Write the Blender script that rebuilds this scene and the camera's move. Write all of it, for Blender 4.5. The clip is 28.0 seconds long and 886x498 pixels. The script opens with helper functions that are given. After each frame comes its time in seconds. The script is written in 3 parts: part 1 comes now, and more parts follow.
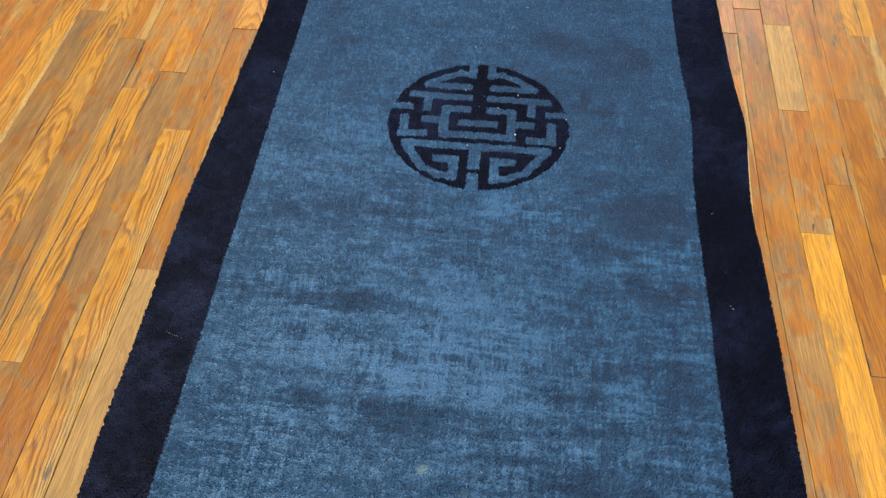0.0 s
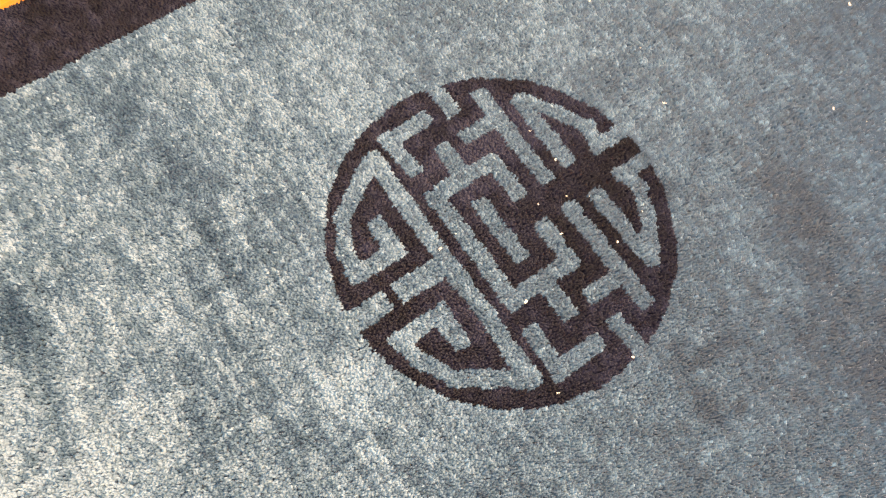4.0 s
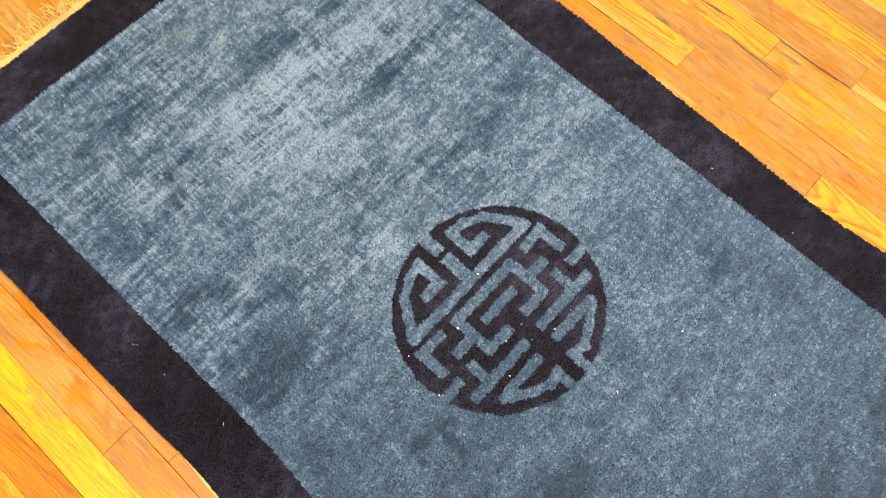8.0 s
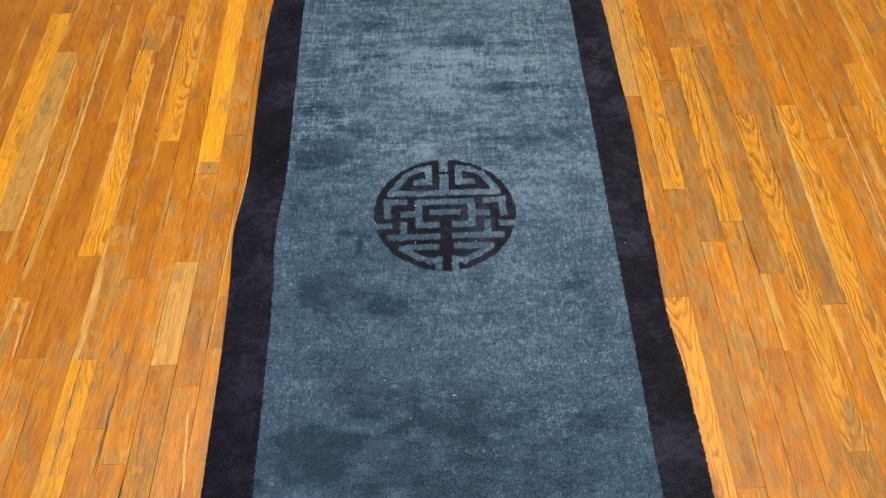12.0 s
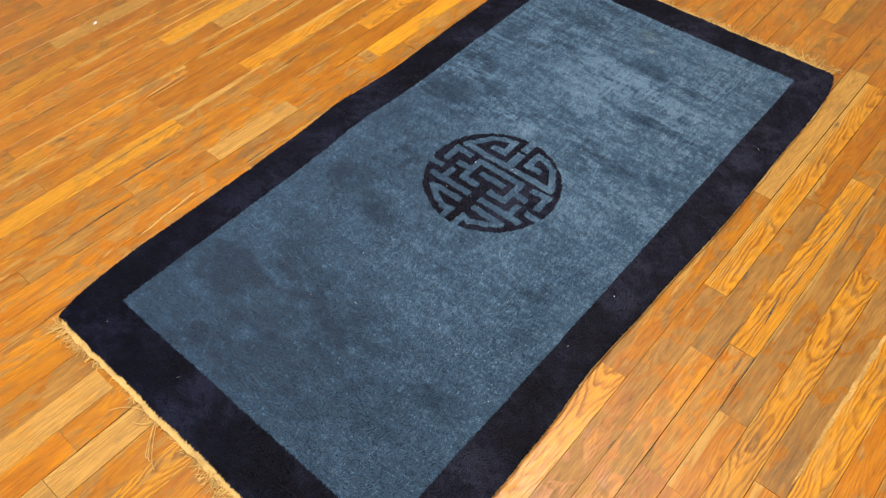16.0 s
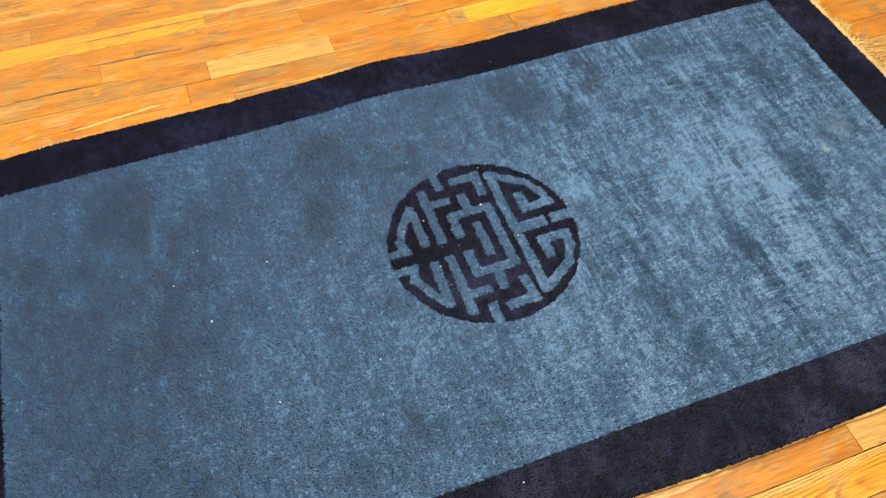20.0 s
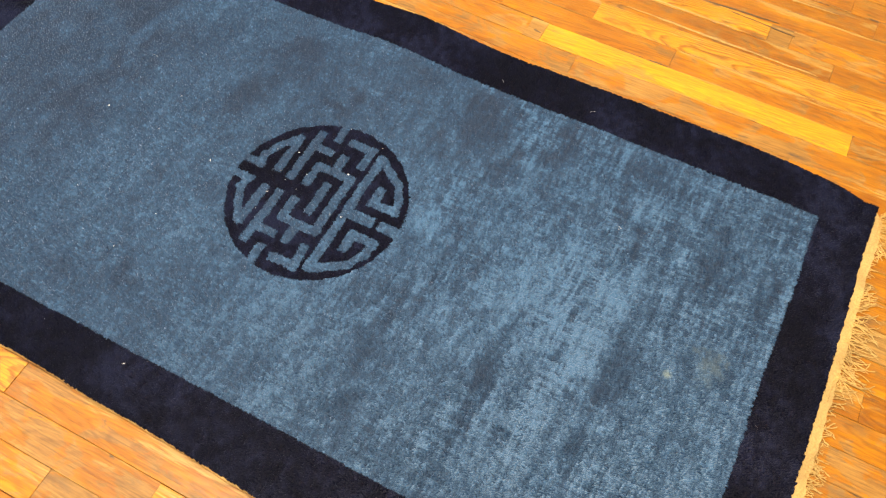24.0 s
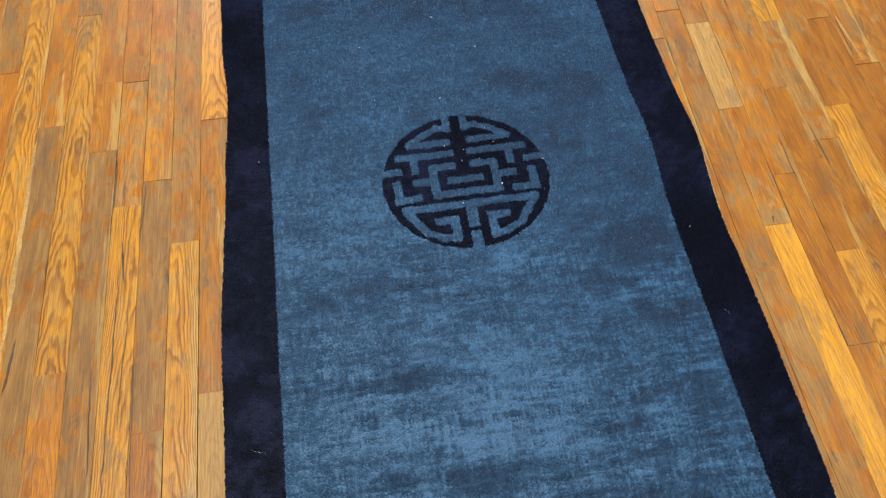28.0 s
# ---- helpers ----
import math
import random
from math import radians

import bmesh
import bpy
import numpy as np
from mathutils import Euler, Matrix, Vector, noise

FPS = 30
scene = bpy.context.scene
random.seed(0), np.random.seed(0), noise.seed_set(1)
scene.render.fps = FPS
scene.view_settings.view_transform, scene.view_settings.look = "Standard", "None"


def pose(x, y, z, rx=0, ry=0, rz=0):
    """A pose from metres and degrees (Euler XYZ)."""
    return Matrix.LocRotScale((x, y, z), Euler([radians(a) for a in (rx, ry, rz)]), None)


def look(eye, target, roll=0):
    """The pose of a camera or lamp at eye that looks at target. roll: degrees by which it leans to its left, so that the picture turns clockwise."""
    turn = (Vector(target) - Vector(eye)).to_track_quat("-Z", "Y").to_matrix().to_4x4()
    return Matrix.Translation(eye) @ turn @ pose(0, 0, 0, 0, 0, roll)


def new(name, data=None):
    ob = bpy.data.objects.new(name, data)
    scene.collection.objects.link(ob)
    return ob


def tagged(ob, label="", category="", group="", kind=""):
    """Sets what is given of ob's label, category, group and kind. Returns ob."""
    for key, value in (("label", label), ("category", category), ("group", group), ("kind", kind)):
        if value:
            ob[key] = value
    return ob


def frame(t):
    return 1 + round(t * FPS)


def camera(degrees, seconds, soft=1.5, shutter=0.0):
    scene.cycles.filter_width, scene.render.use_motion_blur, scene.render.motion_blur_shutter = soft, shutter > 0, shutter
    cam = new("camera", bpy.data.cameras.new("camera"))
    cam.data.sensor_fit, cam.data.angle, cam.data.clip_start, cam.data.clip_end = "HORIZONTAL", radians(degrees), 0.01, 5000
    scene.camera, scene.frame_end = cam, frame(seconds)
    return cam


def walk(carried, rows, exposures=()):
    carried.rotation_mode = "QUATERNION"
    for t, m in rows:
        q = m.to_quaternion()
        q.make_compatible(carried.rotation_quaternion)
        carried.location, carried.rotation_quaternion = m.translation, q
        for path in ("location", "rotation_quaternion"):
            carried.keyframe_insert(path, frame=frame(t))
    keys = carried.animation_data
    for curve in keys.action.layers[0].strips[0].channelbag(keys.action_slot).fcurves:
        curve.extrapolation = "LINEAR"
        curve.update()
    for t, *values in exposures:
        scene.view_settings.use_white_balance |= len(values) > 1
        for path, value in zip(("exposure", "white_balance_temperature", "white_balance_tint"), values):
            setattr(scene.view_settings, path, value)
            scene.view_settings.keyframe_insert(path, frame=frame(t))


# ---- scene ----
# ---- camera and walk ----
cam = camera(59.6, 28.0, soft=1.3)
# seconds, eye in metres, turn in degrees (Euler XYZ); the rug's medallion is the origin, its length lies along y
PATH = [
    (0.0, 0.0342, -1.0448, 1.0367, 36.26, -0.08, 5.55),
    (0.5, 0.0880, -0.9035, 0.9813, 33.40, -0.05, 7.97),
    (1.0, 0.1496, -0.7792, 0.9434, 30.94, 0.03, 12.07),
    (1.5, 0.1669, -0.6915, 0.9229, 29.02, -0.51, 17.27),
    (2.0, 0.1976, -0.5881, 0.9033, 26.93, -0.80, 23.78),
    (2.5, 0.2445, -0.4820, 0.8517, 25.55, 0.31, 31.63),
    (3.0, 0.2156, -0.3772, 0.7766, 24.02, -1.21, 38.65),
    (3.5, 0.2137, -0.2915, 0.7368, 22.33, -1.45, 46.73),
    (4.0, 0.1904, -0.2167, 0.6806, 21.13, -1.32, 55.67),
    (4.5, 0.1657, -0.1448, 0.6241, 19.34, -1.19, 65.52),
    (6.5, 0.1799, -0.0515, 0.7856, 12.95, -3.81, 107.61),
    (7.0, 0.2129, -0.0149, 0.9313, 14.53, -1.76, 117.34),
    (7.5, 0.2788, 0.0435, 1.0585, 15.77, -1.26, 125.35),
    (8.0, 0.2802, 0.1294, 1.1730, 18.46, -0.30, 132.68),
    (8.5, 0.2655, 0.1834, 1.2590, 20.83, -1.19, 138.98),
    (9.0, 0.2811, 0.3192, 1.2846, 24.41, -0.21, 145.95),
    (9.5, 0.2891, 0.4246, 1.3242, 24.94, -0.66, 152.12),
    (10.0, 0.2715, 0.5495, 1.3555, 26.83, -0.36, 158.36),
    (10.5, 0.2080, 0.7054, 1.3913, 28.86, -0.08, 164.21),
    (11.0, 0.1406, 0.8519, 1.4135, 30.47, 0.01, 169.16),
    (11.5, 0.0844, 0.9826, 1.4798, 31.54, 0.34, 173.60),
    (12.0, 0.0217, 1.0927, 1.4842, 33.97, 0.70, 178.17),
    (12.5, -0.0397, 1.1645, 1.5142, 34.96, 0.79, 182.19),
    (14.5, -0.5446, 1.1754, 1.4472, 38.55, 1.28, 204.20),
    (15.0, -0.6583, 1.1315, 1.4212, 38.99, 1.58, 210.22),
    (15.5, -0.7651, 1.0824, 1.3705, 39.39, 1.62, 215.98),
    (16.0, -0.7969, 1.0309, 1.3380, 39.52, 1.70, 221.07),
    (16.5, -0.8024, 0.9310, 1.3017, 39.83, 1.75, 225.25),
    (17.0, -0.7874, 0.8268, 1.2725, 39.87, 1.80, 228.71),
    (17.5, -0.7812, 0.7367, 1.2364, 39.82, 1.98, 232.14),
    (18.0, -0.7845, 0.6324, 1.1939, 39.53, 1.53, 235.38),
    (18.5, -0.7973, 0.5450, 1.1668, 38.90, 1.36, 238.82),
    (19.0, -0.7866, 0.4744, 1.1397, 38.00, 1.12, 242.29),
    (19.5, -0.7522, 0.3976, 1.1056, 37.06, 0.91, 246.08),
    (20.0, -0.7188, 0.3171, 1.0708, 35.80, 0.68, 250.11),
    (20.5, -0.6911, 0.2305, 1.0452, 34.68, 0.16, 254.22),
    (22.5, -0.6871, -0.1421, 1.1022, 31.15, -0.96, 278.54),
    (23.0, -0.6551, -0.2839, 1.1403, 30.71, -0.51, 285.33),
    (23.5, -0.6232, -0.4005, 1.1518, 30.76, -0.72, 291.28),
    (24.0, -0.6051, -0.5314, 1.1669, 30.38, -1.38, 296.96),
    (24.5, -0.5784, -0.6471, 1.1744, 30.18, -1.42, 303.57),
    (25.0, -0.5125, -0.7355, 1.1750, 29.94, -1.42, 310.96),
    (25.5, -0.4508, -0.8081, 1.1753, 30.25, -1.20, 319.28),
    (26.0, -0.3888, -0.8507, 1.1788, 29.93, -1.06, 327.70),
    (26.5, -0.2989, -0.9100, 1.2170, 29.07, -0.99, 335.79),
    (27.0, -0.2242, -0.9348, 1.2381, 28.96, -0.70, 342.61),
    (27.5, -0.1825, -0.9003, 1.2601, 29.42, -0.55, 347.83),
    (28.0, -0.1825, -0.9005, 1.2796, 30.64, 0.01, 351.37),
]
# the phone's own exposure and white balance: it brightens and warms while the blue pile fills the picture
EXPOSURES = [(0.0, -0.22, 5200, 5), (1.0, 0.0, 5500, 5), (2.0, 0.30, 6100, 6), (3.0, 0.85, 8700, 18), (4.0, 1.12, 10800, 22), (4.5, 1.22, 11200, 25), (6.5, 1.25, 11800, 32), (7.0, 1.15, 11500, 31), (8.0, 0.60, 7600, 15), (9.0, 0.0, 6300, 10), (10.0, -0.08, 6300, 10),
             (12.5, -0.2, 6600, 10), (14.0, -0.18, 6550, 10), (15.0, -0.17, 6500, 10), (17.0, -0.09, 6400, 10), (18.5, 0.12, 6300, 9), (20.0, 0.36, 6250, 8), (22.5, 0.80, 7250, 11), (23.0, 0.68, 7200, 12), (24.0, 0.42, 6900, 11), (25.0, 0.20, 6500, 10), (26.0, 0.0, 5650, 7), (28.0, -0.31, 5280, 6)]
walk(cam, [(t, pose(x, y, z, rx, ry, rz)) for t, x, y, z, rx, ry, rz in PATH], EXPOSURES)

# ---- light: a ceiling lamp and a window to the north ----
world = bpy.data.worlds.new("world")
scene.world = world
world.use_nodes = True
world.node_tree.nodes["Background"].inputs["Color"].default_value = (0.8, 0.9, 1.0, 1)
world.node_tree.nodes["Background"].inputs["Strength"].default_value = 0.3


def area_lamp(name, place, target, sx, sy, watts, colour):
    data = bpy.data.lights.new(name, "AREA")
    data.shape, data.size, data.size_y, data.energy, data.color = "RECTANGLE", sx, sy, watts, colour
    ob = new(name, data)
    ob.matrix_world = look(place, target)
    return ob


area_lamp("ceiling_light", (-0.05, -0.12, 2.66), (-0.05, -0.12, 0), 1.4, 1.2, 106, (1.0, 0.95, 0.88))
area_lamp("window_light_north", (0.2, 3.1, 1.5), (0.2, 0, 1.2), 2.6, 1.6, 105, (0.90, 0.95, 1.0))


# ---- materials ----
def mat(name):
    m = bpy.data.materials.new(name)
    m.use_nodes = True
    nt = m.node_tree
    return m, nt, nt.nodes["Principled BSDF"]


def node(nt, kind, **values):
    n = nt.nodes.new(kind)
    for key, value in values.items():
        if key == "op":
            n.operation = value
        elif key == "blend":
            n.data_type, n.blend_type = "RGBA", value
        elif key == "attribute":
            n.attribute_name = value
        elif key == "bands":
            n.wave_type, n.bands_direction = "BANDS", value
        else:
            slot = n.inputs[int(key[1:])] if key[0] == "i" and key[1:].isdigit() else n.inputs[key.replace("_", " ")]
            if isinstance(value, bpy.types.NodeSocket):
                nt.links.new(value, slot)
            else:
                slot.default_value = value
    return n


def ramp(nt, fac, *stops):
    n = nt.nodes.new("ShaderNodeValToRGB")
    nt.links.new(fac, n.inputs[0])
    while len(n.color_ramp.elements) < len(stops):
        n.color_ramp.elements.new(0.5)
    for e, (p, c) in zip(n.color_ramp.elements, stops):
        e.position, e.color = p, (c, c, c, 1) if isinstance(c, (int, float)) else (*c, 1)
    return n.outputs[0]


def maths(nt, op, a, b=0.0, c=0.0):
    return node(nt, "ShaderNodeMath", op=op, i0=a, i1=b, i2=c).outputs[0]


def vec(nt, op, a, b):
    return node(nt, "ShaderNodeVectorMath", op=op, i0=a, i1=b).outputs[0]


def blend(nt, fac, a, b, kind="MIX"):
    n = node(nt, "ShaderNodeMix", blend=kind)
    for slot, value in zip((n.inputs[0], n.inputs[6], n.inputs[7]), (fac, a, b)):
        if isinstance(value, bpy.types.NodeSocket):
            nt.links.new(value, slot)
        else:
            slot.default_value = (*value, 1) if isinstance(value, tuple) else value
    return n.outputs[2]


def noise_tex(nt, vector, scale, detail=3.0, rough=0.55, dist=0.0):
    return node(nt, "ShaderNodeTexNoise", Vector=vector, Scale=scale, Detail=detail, Roughness=rough, Distortion=dist).outputs["Fac"]


def bump(nt, bsdf, height, strength, distance):
    n = node(nt, "ShaderNodeBump", Strength=strength, Distance=distance, Height=height)
    nt.links.new(n.outputs[0], bsdf.inputs["Normal"])


def wood(name, keep, grain, tint=1.0, seed=0.0, edges=True, body=None):
    """Old strip oak: tan worn wood with ragged islands of orange varnish (keep: how much is left), bold growth rings
    (grain), a paler body where the strip is newer, pale raw streaks along one edge, open pores, dirt and splintered rims."""
    m, nt, bsdf = mat(name)
    coord = node(nt, "ShaderNodeAttribute", attribute="board_place").outputs["Vector"] if edges else node(nt, "ShaderNodeTexCoord").outputs["Object"]
    rnd = node(nt, "ShaderNodeObjectInfo").outputs["Random"]
    place = node(nt, "ShaderNodeNewGeometry").outputs["Position"]

    def pick(k):
        return maths(nt, "FRACT", maths(nt, "MULTIPLY", rnd, k))

    def noisy(vector, scale, add, detail=4.0, rough=0.65, dist=0.0):
        return noise_tex(nt, vec(nt, "ADD", vec(nt, "MULTIPLY", vector, scale), add), 1.0, detail, rough, dist)

    shift = node(nt, "ShaderNodeCombineXYZ", X=maths(nt, "MULTIPLY", rnd, 3.7), Y=maths(nt, "MULTIPLY", rnd, 91.3), Z=maths(nt, "MULTIPLY", rnd, 17.9)).outputs[0]
    p = vec(nt, "ADD", coord, shift)
    local = node(nt, "ShaderNodeSeparateXYZ", i0=coord)
    # growth rings: nested arches where the heart lies on the board, long lines where it lies off it
    heart = maths(nt, "MULTIPLY", maths(nt, "SUBTRACT", pick(5.77), 0.5), 0.070)
    across = maths(nt, "SUBTRACT", local.outputs[0], heart)
    wander = noisy(p, (14.0, 4.5, 1.0), (seed, 0, 0), 3.0, 0.5)
    wob = noisy(p, (110.0, 24.0, 1.0), (seed, 0, 0), 3.0, 0.6)
    phase = maths(nt, "ADD", maths(nt, "MULTIPLY", maths(nt, "MULTIPLY", across, across), 5200.0 - 2400.0 * grain), maths(nt, "MULTIPLY", local.outputs[1], 18.0 - 6.0 * grain))
    phase = maths(nt, "ADD", phase, maths(nt, "ADD", maths(nt, "MULTIPLY", wander, 7.0), maths(nt, "MULTIPLY", wob, 0.8)))
    ring = ramp(nt, maths(nt, "FRACT", phase), (0.0, 0.0), (0.40, 0.08), (0.74, 1.0), (0.88, 0.8), (1.0, 0.0))
    fade = ramp(nt, noisy(p, (34.0, 6.0, 1.0), (seed, 2.0, 0)), (0.36, 0.25), (0.56, 1.0))
    ring = maths(nt, "MULTIPLY", maths(nt, "MULTIPLY", ring, fade), ramp(nt, pick(7.31), (0.0, 0.30 + 0.55 * grain), (1.0, 1.0)))
    streak = noisy(p, (330.0, 9.0, 1.0), (seed, 0, 0), 5.0, 0.7)
    pores = ramp(nt, noisy(p, (520.0, 22.0, 1.0), (0, seed, 0), 3.0, 0.65), (0.50, 0.0), (0.62, 1.0))
    # islands of varnish, running over the boards and differing from board to board
    q = vec(nt, "ADD", vec(nt, "MULTIPLY", place, (26.0, 13.0, 1.0)), vec(nt, "MULTIPLY", shift, (0.35, 0.012, 0.0)))
    left = noise_tex(nt, vec(nt, "ADD", q, (seed, seed, 0)), 1.0, 7.0, 0.62, 0.9)
    left = maths(nt, "ADD", left, maths(nt, "MULTIPLY", maths(nt, "SUBTRACT", pick(3.3), 0.5), 0.10))
    left = maths(nt, "ADD", left, maths(nt, "MULTIPLY", maths(nt, "SUBTRACT", streak, 0.5), 0.06))
    edge = 0.5 - keep
    left = ramp(nt, left, (edge + 0.47, 0.0), (edge + 0.505, 0.75), (edge + 0.60, 1.0))
    tan_tone = ramp(nt, maths(nt, "ADD", maths(nt, "MULTIPLY", noisy(p, (36.0, 6.0, 1.0), (seed, 7.0, 0), 5.0, 0.7), 0.55), maths(nt, "MULTIPLY", streak, 0.45)),
                    (0.38, (0.215, 0.093, 0.014)), (0.47, (0.305, 0.136, 0.018)), (0.53, (0.362, 0.168, 0.024)), (0.62, (0.450, 0.222, 0.040)))
    gloss_tone = ramp(nt, maths(nt, "ADD", maths(nt, "MULTIPLY", noisy(p, (30.0, 5.0, 1.0), (seed, 11.0, 0), 4.0, 0.65), 0.6), maths(nt, "MULTIPLY", streak, 0.4)),
                      (0.38, (0.285, 0.086, 0.001)), (0.50, (0.415, 0.140, 0.001)), (0.62, (0.510, 0.198, 0.002)))
    colour = blend(nt, left, tan_tone, gloss_tone)
    if body:
        colour = blend(nt, 0.64, colour, blend(nt, 1.0, body, ramp(nt, streak, (0.40, 0.80), (0.60, 1.12)), "MULTIPLY"))
    # raw pale wood in long streaks, mostly along one edge of a board
    side = maths(nt, "MULTIPLY", local.outputs[0], ramp(nt, pick(23.1), (0.49, -1.0), (0.51, 1.0)))
    raw = maths(nt, "ADD", noisy(p, (26.0, 2.6, 1.0), (seed, 19.0, 0), 5.0, 0.65), maths(nt, "MULTIPLY", side, 6.0 if edges else 0.0))
    raw = maths(nt, "ADD", raw, maths(nt, "MULTIPLY", maths(nt, "SUBTRACT", pick(17.9), 0.6), 0.16))
    raw = maths(nt, "ADD", raw, maths(nt, "MULTIPLY", maths(nt, "SUBTRACT", streak, 0.5), 0.18))
    colour = blend(nt, ramp(nt, raw, (0.66, 0.0), (0.70, 0.85)), colour, (0.49, 0.275, 0.060))
    grey = ramp(nt, noisy(place, (17.0, 6.0, 1.0), (seed + 9.0, 3.0, 0), 6.0, 0.7), (0.56, 0.0), (0.64, 0.6))
    colour = blend(nt, grey, colour, (0.215, 0.117, 0.034))
    each = maths(nt, "MULTIPLY", ramp(nt, pick(13.7), (0.0, 0.89), (0.5, 1.0), (1.0, 1.09)), tint)
    colour = blend(nt, 1.0, colour, each, "MULTIPLY")
    # rings dark on light: early wood yellow, late wood brown
    colour = blend(nt, 0.55 * grain, colour, blend(nt, 1.0, colour, (1.38, 1.40, 1.25), "MULTIPLY"))
    colour = blend(nt, maths(nt, "MULTIPLY", ring, min(1.0, 0.25 + 0.75 * grain)), colour, blend(nt, 1.0, colour, (0.44, 0.31, 0.17), "MULTIPLY"))
    colour = blend(nt, maths(nt, "MULTIPLY", pores, 0.40), colour, (0.13, 0.065, 0.012))
    stain = ramp(nt, noisy(p, (24.0, 4.0, 1.0), (0, seed, 0), 6.0, 0.72), (0.645, 0.0), (0.69, 0.8))
    # splintered and blackened board edges, here and there
    rim = maths(nt, "ABSOLUTE", local.outputs[0]) if edges else maths(nt, "MULTIPLY", rnd, 0.0)
    chip = noisy(p, (70.0, 9.0, 1.0), (seed, 5.0, 0), 5.0, 0.7)
    chip = maths(nt, "ADD", chip, maths(nt, "MULTIPLY", maths(nt, "SUBTRACT", rim, 0.0285), 16.0))
    stain = maths(nt, "MAXIMUM", stain, ramp(nt, chip, (0.59, 0.0), (0.63, 0.9)))
    scuff = noisy(p, (45.0, 6.0, 1.0), (seed, 15.0, 0), 5.0, 0.7)
    scuff = ramp(nt, maths(nt, "ADD", scuff, maths(nt, "MULTIPLY", maths(nt, "SUBTRACT", rim, 0.0285), 55.0)), (0.46, 0.0), (0.56, 0.7))
    colour = blend(nt, scuff, colour, (0.42, 0.235, 0.045))
    colour = blend(nt, stain, colour, (0.085, 0.055, 0.03))
    nt.links.new(colour, bsdf.inputs["Base Color"])
    nt.links.new(ramp(nt, left, (0.0, 0.55), (1.0, 0.36)), bsdf.inputs["Roughness"])
    bsdf.inputs["Specular IOR Level"].default_value = 0.48
    h = maths(nt, "SUBTRACT", maths(nt, "MULTIPLY", left, 0.5), maths(nt, "ADD", maths(nt, "MULTIPLY", pores, 0.6), maths(nt, "MULTIPLY", ring, 0.3)))
    bump(nt, bsdf, h, 0.4, 0.0006)
    return m


oak_varnished = wood("old_varnished_oak", 0.56, 0.40, 1.0, 0.0)
oak_worn = wood("worn_oak", 0.485, 0.35, 0.95, 7.0)
oak_drab = wood("drab_brown_oak", 0.49, 0.15, 0.84, 17.0)
oak_pale = wood("pale_new_oak", 0.60, 0.55, 1.10, 13.0, True, (0.60, 0.280, 0.012))
oak_raw = wood("raw_pale_oak", 0.40, 0.30, 1.0, 29.0, True, (0.47, 0.255, 0.052))
oak_grain = wood("strong_grained_oak", 0.56, 1.0, 0.95, 21.0, True, (0.56, 0.250, 0.012))
oak_grey = wood("grey_worn_oak", 0.36, 0.10, 0.92, 31.0)
oak_deep = wood("deep_orange_varnished_oak", 0.60, 0.45, 0.90, 37.0)
oak_outer = wood("outlying_oak", 0.53, 0.30, 1.0, 3.0, False)


def plain(name, colour, rough=0.8, spread=0.12, scale=40.0):
    m, nt, bsdf = mat(name)
    place = node(nt, "ShaderNodeNewGeometry").outputs["Position"]
    n = noise_tex(nt, place, scale, 5.0, 0.6)
    n2 = noise_tex(nt, place, scale / 15, 3.0, 0.5)
    both = maths(nt, "MULTIPLY", ramp(nt, n, (0.3, 1 - spread), (0.7, 1 + spread)), ramp(nt, n2, (0.3, 1 - spread), (0.7, 1 + spread)))
    nt.links.new(blend(nt, 1.0, colour, both, "MULTIPLY"), bsdf.inputs["Base Color"])
    bsdf.inputs["Roughness"].default_value = rough
    bump(nt, bsdf, n, 0.3, 0.002)
    return m


def pile(name, deep, mid, light, spread, gloss, sheen):
    """Wool pile: the colour of each tuft from its dye lot and wear, with the soft sheen of wool."""
    m, nt, bsdf = mat(name)
    tone = node(nt, "ShaderNodeAttribute", attribute="tone").outputs["Fac"]
    worn = node(nt, "ShaderNodeAttribute", attribute="worn").outputs["Fac"]
    rnd = node(nt, "ShaderNodeNewGeometry").outputs["Random Per Island"]
    t = maths(nt, "ADD", tone, maths(nt, "MULTIPLY", maths(nt, "SUBTRACT", rnd, 0.5), spread))
    colour = ramp(nt, t, (0.0, deep), (0.5, mid), (1.0, light))
    hue = maths(nt, "FRACT", maths(nt, "MULTIPLY", rnd, 37.7))
    colour = blend(nt, ramp(nt, hue, (0.0, 0.35), (0.35, 0.0), (1.0, 0.0)), colour, blend(nt, 1.0, colour, (1.15, 1.08, 0.88), "MULTIPLY"))
    colour = blend(nt, worn, colour, (0.21, 0.26, 0.23))
    nt.links.new(colour, bsdf.inputs["Base Color"])
    bsdf.inputs["Roughness"].default_value = 0.45
    bsdf.inputs["Specular IOR Level"].default_value = gloss
    bsdf.inputs["Sheen Weight"].default_value = sheen
    bsdf.inputs["Sheen Roughness"].default_value = 0.45
    bsdf.inputs["Sheen Tint"].default_value = (0.60, 0.72, 0.96, 1)
    return m


